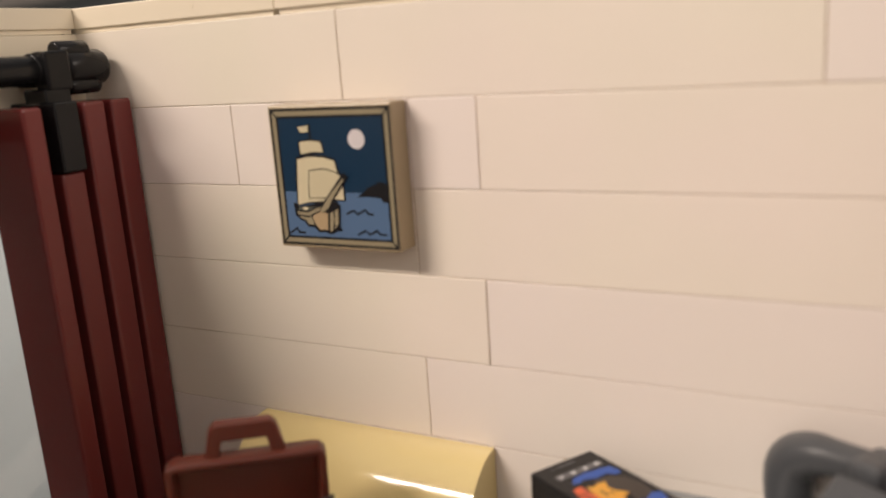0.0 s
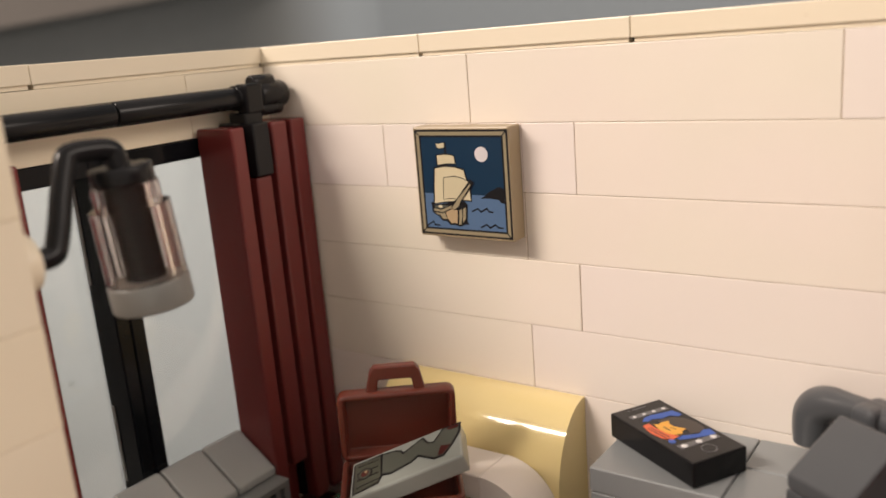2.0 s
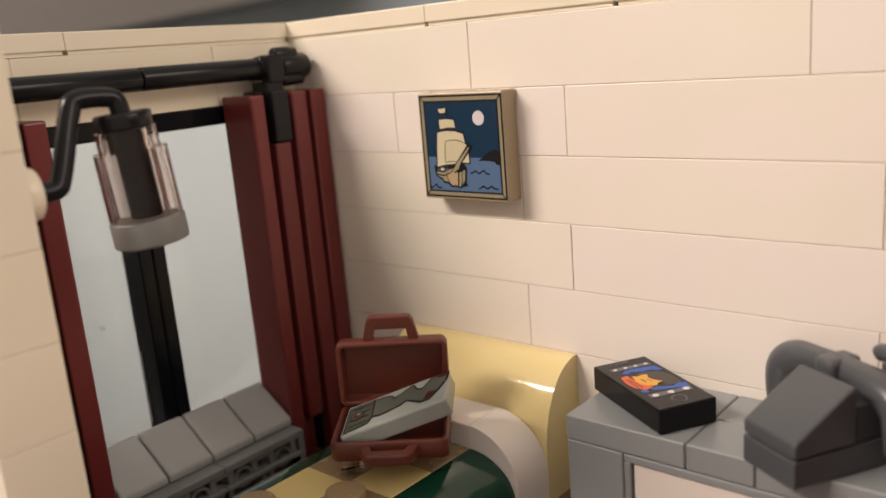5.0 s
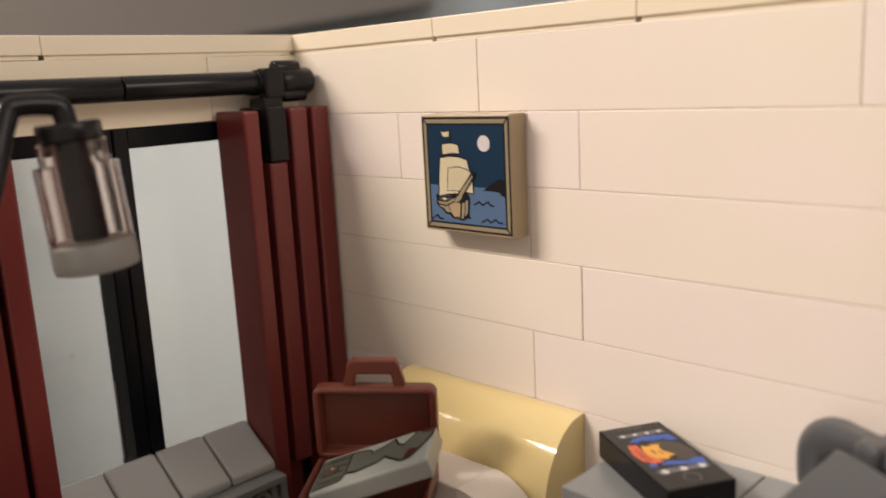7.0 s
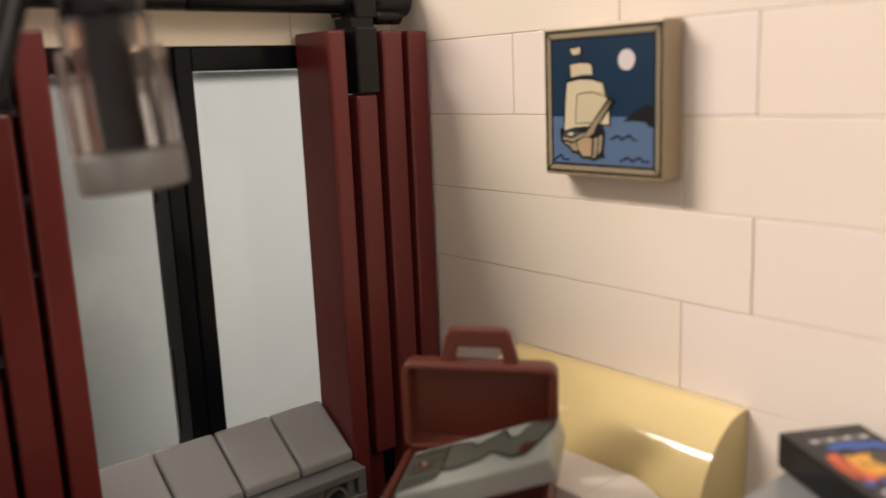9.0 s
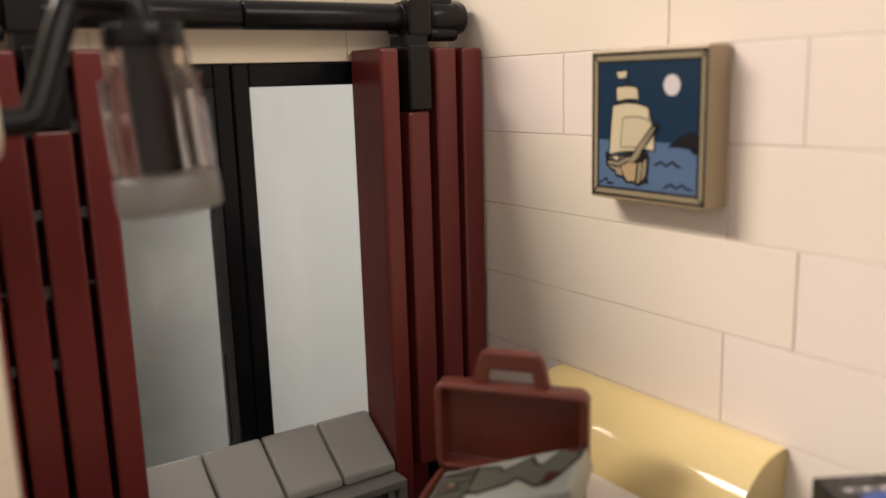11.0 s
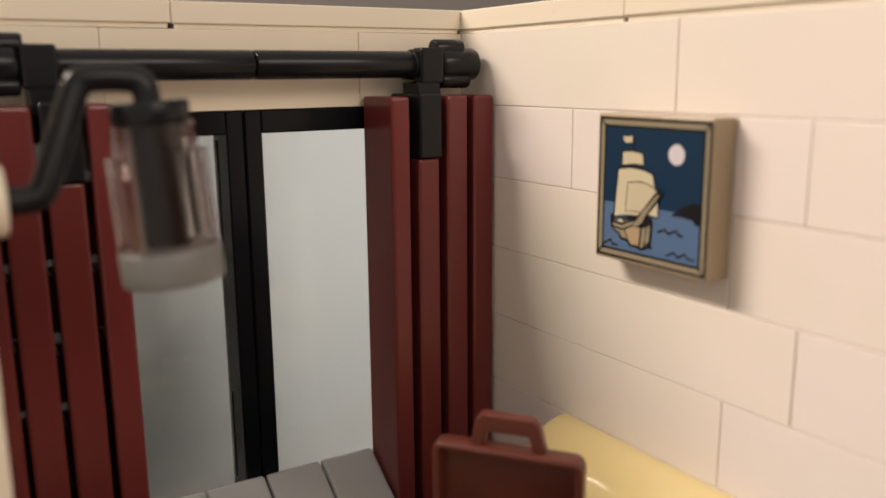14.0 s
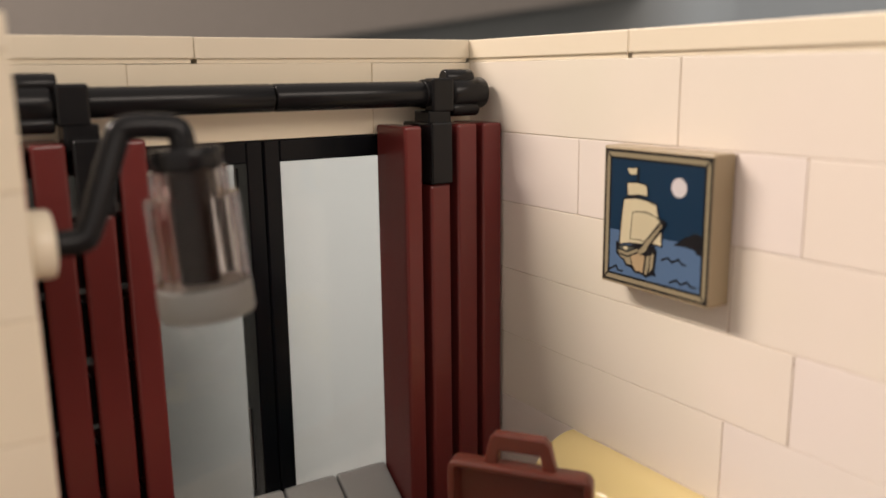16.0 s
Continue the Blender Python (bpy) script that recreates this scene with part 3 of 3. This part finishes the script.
paint("hull_line", [(0.155, 0.68), (0.175, 0.675), (0.195, 0.70), (0.30, 0.685), (0.38, 0.672), (0.52, 0.655), (0.545, 0.69), (0.53, 0.835), (0.548, 0.862), (0.51, 0.862), (0.45, 0.888), (0.40, 0.872), (0.35, 0.878), (0.31, 0.842), (0.262, 0.842), (0.235, 0.805), (0.205, 0.795), (0.163, 0.765)], INK, 10)
paint("deck_rail", [(0.182, 0.735), (0.27, 0.742), (0.36, 0.705), (0.41, 0.69), (0.41, 0.712), (0.36, 0.728), (0.275, 0.765), (0.185, 0.755)], BORDER, 11)
paint("deck", [(0.19, 0.712), (0.225, 0.702), (0.30, 0.70), (0.345, 0.702), (0.27, 0.73), (0.195, 0.725)], SILVER, 11)
paint("gun_port", ellipse(0.255, 0.713, 0.022, 0.012, 12), CREAM, 12)
paint("hull_side", [(0.188, 0.768), (0.275, 0.778), (0.295, 0.765), (0.318, 0.825), (0.27, 0.825), (0.245, 0.79), (0.215, 0.785)], BORDER, 11)
paint("hull_bow", [(0.305, 0.765), (0.395, 0.724), (0.438, 0.745), (0.426, 0.862), (0.40, 0.855), (0.362, 0.862), (0.326, 0.822)], HULL, 11)
paint("hull_far", [(0.455, 0.738), (0.485, 0.73), (0.482, 0.80), (0.465, 0.865), (0.443, 0.87)], BORDER, 11)
paint("hull_edge", [(0.497, 0.722), (0.525, 0.71), (0.518, 0.81), (0.485, 0.852)], BORDER, 11)
stroke("bowsprit_line", [(0.405, 0.71), (0.595, 0.492)], 0.05, 13)
paint("bowsprit", [(0.375, 0.72), (0.415, 0.68), (0.445, 0.64), (0.585, 0.497), (0.592, 0.512), (0.475, 0.66), (0.455, 0.70), (0.405, 0.735)], BORDER, 14)
for wave in ([(0.592, 0.742), (0.645, 0.718), (0.68, 0.742), (0.741, 0.712), (0.762, 0.737), (0.797, 0.742)],
             [(0.67, 0.883), (0.726, 0.855), (0.764, 0.88), (0.818, 0.851), (0.846, 0.875), (0.89, 0.876)],
             [(0.09, 0.897), (0.161, 0.857), (0.176, 0.886), (0.224, 0.888)]):
    stroke("wave", wave, 0.014, 5)

# ---- nightstand ----
NS = 27.55
stand = thing("nightstand", "light grey brick-built nightstand with a cream drawer", "nightstand", (64, -16, 0))
for x0, x1, y0, y1 in ((0, 16, 0, 16), (16, 24, 0, 8), (16, 24, 8, 16), (24, 40, 0, 16), (40, 48, 0, 16)):
    part("top_tile", box(x0 + 0.07, x1 - 0.07, y0 + 0.07, y1 - 0.07, NS - 3.2, NS, 0.16), GREY, stand)
part("side_post", box(0.1, 7.9, 0.15, 15.9, 0.05, NS - 3.35, 0.16), GREY, stand)
part("side_post", box(40.1, 47.9, 0.15, 15.9, 0.05, NS - 3.35, 0.16), GREY, stand)
part("front_rail", box(8.05, 39.95, 0.15, 15.9, NS - 4.35, NS - 3.35, 0.12), GREY, stand)
part("front_stile", box(8.05, 8.95, 0.15, 15.9, 0.05, NS - 4.4, 0.1), GREY, stand)
part("front_stile", box(39.05, 39.95, 0.15, 15.9, 0.05, NS - 4.4, 0.1), GREY, stand)
drawer = part("drawer", box(9.05, 38.95, 0.6, 15.5, 8.0, NS - 4.45, 0.2), WHITE, stand, "smooth cream drawer front")
part("bottom_rail", box(9.05, 38.95, 0.3, 15.9, 0.05, 7.9, 0.1), GREY, stand)

# ---- mobile phone ----
mobile = thing("mobile_phone", "black tile printed as a mobile phone, on the nightstand", "phone", (63.2, -7.45, NS + 3.25), (0, 0, 59.3))
part("phone_body", box(0, 7.8, -15.8, 0, -3.2, 0, 0.2, 2), BLACK, mobile)


def dots(name, u0, u1, y, n, size, material):
    for k in range(n):
        x = u0 + (u1 - u0) * k / (n - 1)
        print_flat(name, ellipse(x, y, size, size, 12), material, mobile, lift=0.06)


GRILL = plastic("dim_grey_ink", (0.10, 0.10, 0.105), 0.3)
print_flat("status_bar", [(1.2, -3.1), (6.9, -3.1), (6.9, -2.2), (1.2, -2.2)], GRILL, mobile, lift=0.03)
print_flat("speaker_slot", [(2.8, -1.0), (4.9, -1.0), (4.9, -0.8), (2.8, -0.8)], GRILL, mobile, lift=0.03)
print_flat("lens_dot", ellipse(2.2, -0.9, 0.14, 0.14, 12), GRILL, mobile, lift=0.03)
dots("status_icon", 1.8, 6.3, -2.65, 4, 0.25, PAPER)
UMBER = plastic("umber_ink", (0.035, 0.024, 0.018), 0.35)
print_flat("sky_bar", [(1.8, -4.3), (2.6, -3.5), (3.8, -3.3), (5.2, -3.5), (6.9, -3.7), (7.2, -5.3), (6.4, -5.4), (5.7, -4.7), (4.4, -4.8), (3.2, -4.3), (2.5, -4.6)], BLUE, mobile, lift=0.03)
print_flat("umber_shape", [(3.4, -5.2), (4.3, -5.0), (5.6, -5.2), (6.7, -6.2), (7.2, -8.0), (6.9, -9.8), (5.6, -10.3), (4.6, -10.0), (4.9, -8.8), (4.0, -7.2)], UMBER, mobile, lift=0.035)
print_flat("orange_shape", [(1.1, -5.2), (2.1, -5.1), (2.1, -6.6), (2.3, -8.4), (3.1, -9.7), (1.9, -10.0), (0.95, -9.1), (0.7, -7.3)], ORANGE, mobile, lift=0.04)
for k in range(2):
    print_flat("orange_stripe", [(1.15 + 0.4 * k, -6.2), (1.25 + 0.4 * k, -6.1), (1.5 + 0.45 * k, -9.2), (1.35 + 0.45 * k, -9.3)], INK, mobile, lift=0.06)
print_flat("amber_shape", [(2.5, -5.5), (3.0, -5.9), (3.6, -5.7), (4.6, -5.8), (4.1, -6.7), (4.2, -7.5), (5.0, -8.7), (4.2, -8.9), (3.7, -9.5), (2.7, -9.1), (2.2, -8.1), (2.2, -6.8)], AMBER, mobile, lift=0.05)
print_flat("screen_stroke", [(2.9, -6.9), (3.1, -6.9), (3.2, -7.9), (3.0, -8.0)], INK, mobile, lift=0.07)
print_flat("screen_stroke", [(3.6, -7.4), (3.7, -7.3), (3.9, -8.0), (3.8, -8.1)], INK, mobile, lift=0.07)
print_flat("sea_bar", [(2.5, -10.0), (3.6, -9.8), (4.5, -10.2), (5.4, -10.5), (6.5, -9.9), (7.3, -10.3), (7.0, -11.6), (4.6, -11.1), (2.5, -10.5)], BLUE, mobile, lift=0.03)
print_flat("blue_drop", ellipse(1.5, -10.3, 0.45, 0.5, 14), BLUE, mobile, lift=0.03)
print_flat("lower_bar", [(1.1, -12.5), (6.9, -12.5), (6.9, -11.5), (1.1, -11.5)], GRILL, mobile, lift=0.045)
dots("lower_icon", 1.9, 6.2, -12.0, 3, 0.42, PAPER)
print_flat("round_key", ellipse(3.9, -13.9, 0.95, 0.95, 28), GRILL, mobile, lift=0.03)
print_flat("round_key_centre", ellipse(3.9, -13.9, 0.8, 0.8, 28), BLACK, mobile, lift=0.06)

# ---- desk telephone ----
tele = thing("telephone", "dark grey brick-built telephone with a curved handset", "telephone", (86.74, -16.15, NS), (0, 0, -30.15))
part("foot", box(0, 7.8, 0, 15.8, 0.02, 3.15, 0.25, 2), DARK_GREY, tele)
part("dial_slope", prism([(0.05, 3.3), (7.8, 3.3), (7.8, 9.55), (7.3, 9.55), (0.05, 4.95)], (0.05, 7.75), "x", 0.3), DARK_GREY, tele)
part("cradle", box(0.6, 7.3, 8.3, 15.5, 3.1, 7.2, 0.25, 2), DARK_GREY, tele)
part("cradle_clip", box(-0.4, 2.6, 9.4, 13.8, 6.5, 10.1, 0.8, 3), DARK_GREY, tele)
part("handset", tube([(-7.2, 11.8, 2.2), (-7.2, 11.8, 4.2), (-7.0, 11.8, 6.5), (-5.1, 11.8, 7.9), (-2.6, 11.8, 8.4), (0.6, 11.8, 8.7), (3.8, 11.8, 8.6), (7.9, 11.8, 8.0), (9.9, 11.8, 6.6), (10.2, 11.8, 4.3), (10.2, 11.8, 2.3)],
                     [2.1, 2.3, 2.3, 2.05, 1.55, 1.45, 1.55, 2.05, 2.3, 2.3, 2.1], n=28), DARK_GREY, tele)
part("plunger", tube([(3.6, 14.9, 10.4), (4.0, 14.9, 10.7), (7.0, 14.9, 10.7), (7.4, 14.9, 10.4)], 0.95), DARK_GREY, tele)
part("plunger_stem", box(4.6, 6.6, 13.8, 15.2, 6.6, 10.1, 0.3), DARK_GREY, tele)

# ---- wall lamp on the partition ----
lamp = thing("wall_lamp", "lantern of clear plastic on a bent black arm", "lamp", (32.2, -63.7, 62.5))
part("wall_disc", cylinder((0, 0.02, 0), (0, 1.95, 0), 2.75, n=32, bevel=0.35), CAP, lamp, "round off-white mounting disc")
part("arm", tube([(0, 1.9, -0.1), (0.2, 4.1, -0.1), (0.1, 4.8, 0.7), (-1.1, 7.6, 8.1), (-1.1, 8.3, 8.9), (-0.7, 12.1, 8.8), (-0.5, 12.8, 8.2), (-0.3, 12.9, 5.8)], 1.08), BLACK, lamp)


lantern = part("lantern", sleeve(-5.3, 2.3, 4.0, 3.95, 0.8, 96, 8), LENS, lamp, "clear ribbed lantern glass")
part("neck", sleeve(2.3, 4.5, 3.3, 3.3, 0.7, 96, 8), LENS, lantern)
part("core", cylinder((0, 0, -5.2), (0, 0, 4.8), 1.95, n=32, bevel=0.1), MATT_BLACK, lantern, "black core")
part("cap", cylinder((0, 0, 4.5), (0, 0, 6.4), 3.1, n=32, bevel=0.3), BLACK, lantern)
part("ring", cylinder((0, 0, -8.3), (0, 0, -5.3), 4.1, n=36, bevel=0.3), FROST, lantern, "frosted grey bottom ring")
lantern.matrix_basis = pose(-0.1 * MM, 13.3 * MM, 0.6 * MM, 3.6, -2.4, 0)

# ---- bricks of the walls ----


def piece(name, parent, x0, x1, y0, y1, z0, z1, material, cache={}):
    """One brick: its mesh is shared with the others of its size."""
    key = (name, round(x1 - x0, 2), round(y1 - y0, 2), round(z1 - z0, 2), material.name)
    if key not in cache:
        w, d, h = (x1 - x0) / 2 - 0.048, (y1 - y0) / 2 - 0.03, (z1 - z0) / 2 - 0.032
        if name == "cap_tile":
            bm = box(-w, w, -d, d, -h + 0.55, h, 0.14, 2)
            box(-w + 0.35, w - 0.35, -d + 0.35, d - 0.35, -h, -h + 0.6, 0, bm=bm)
        else:
            bm = box(-w, w, -d, d, -h, h, 0.085, 2)
        cache[key] = to_mesh(name, bm, material)
    ob = new(name, cache[key])
    ob.parent = parent
    slip = [rng.uniform(-0.02, 0.02) for _ in range(3)]
    ob.matrix_basis = pose(((x0 + x1) / 2 + slip[0]) * MM, ((y0 + y1) / 2 + slip[1]) * MM, (z0 + z1) / 2 * MM, rng.uniform(-0.12, 0.12), 0, rng.uniform(-0.08, 0.08))
    return ob


NORTH = {1: (-8, 40, 88, 128), 2: (-8, 24, 32, 48, 56, 120), 3: (-8, 48, 96, 128), 4: (-8, 8, 56, 120), 5: (-8, 48, 96, 128), 6: (-8, 32, 64, 112, 128), 7: (-8, 48, 96, 128), 8: (-8, 24, 72, 128)}
YELLOWED = {(1, -8), (1, 40), (2, 56), (3, -8), (3, 48), (4, -8), (4, 8), (5, -8)}
for row, cuts in NORTH.items():
    z = (8 - row) * BRICK
    for a, b in zip(cuts, cuts[1:]):
        piece("brick", wall_north, a, b, 0, 8, z, z + BRICK, AGED if (row, a) in YELLOWED else WHITE)
for a, b in ((-8, 32), (32, 64), (64, 96), (96, 128)):
    piece("cap_tile", wall_north, a, b, 0, 8, 76.8, 80.0, CAP)
for a, b in ((-72, -48), (-48, -16), (-16, 0)):
    piece("brick", wall_west, -8, 0, a, b, 67.2, 76.8, CAP)
for a, b in ((-72, -40), (-40, 0)):
    piece("brick", wall_west, -8, 0, a, b, 0, BRICK, AGED)
for a, b in ((-72, -40), (-40, 0)):
    piece("cap_tile", wall_west, -8, 0, a, b, 76.8, 80.0, CAP)
for row in range(1, 9):
    z = (8 - row) * BRICK
    piece("brick", wall_south, 28.2, 36.15, -71.65, -63.7, z, z + BRICK, CAP)
    for a, b in () if row < 3 else (((-8, 8), (8, 26.4)) if row % 2 else ((-8, 16), (16, 26.4))):
        piece("brick", wall_south, a, b, -71.65, -64.6, z, z + BRICK, BROWN)
for x in (20.0, 84.0):
    part("mould_mark", cylinder((x, 0.04, 78.7), (x, -0.02, 78.7), 0.28, n=16, bevel=0), CAP, wall_north)
part("post", box(26.5, 28.1, -71.45, -64.6, 0.05, 57.6, 0.15), BLACK, wall_south, "narrow black upright strip")
for row in range(1, 9):
    z = (8 - row) * BRICK
    for a, b in (((-64, -32), (-32, 0)) if row % 2 else ((-64, -48), (-48, -16), (-16, 0))):
        piece("brick", wall_east, 120, 128, a, b, z, z + BRICK, BROWN)
piece("cap_tile", wall_south, 28.2, 36.15, -71.65, -63.7, 76.8, 80.0, CAP)
piece("cap_tile", wall_south, -8, 28.1, -71.65, -64.6, 57.6, 60.8, BROWN)
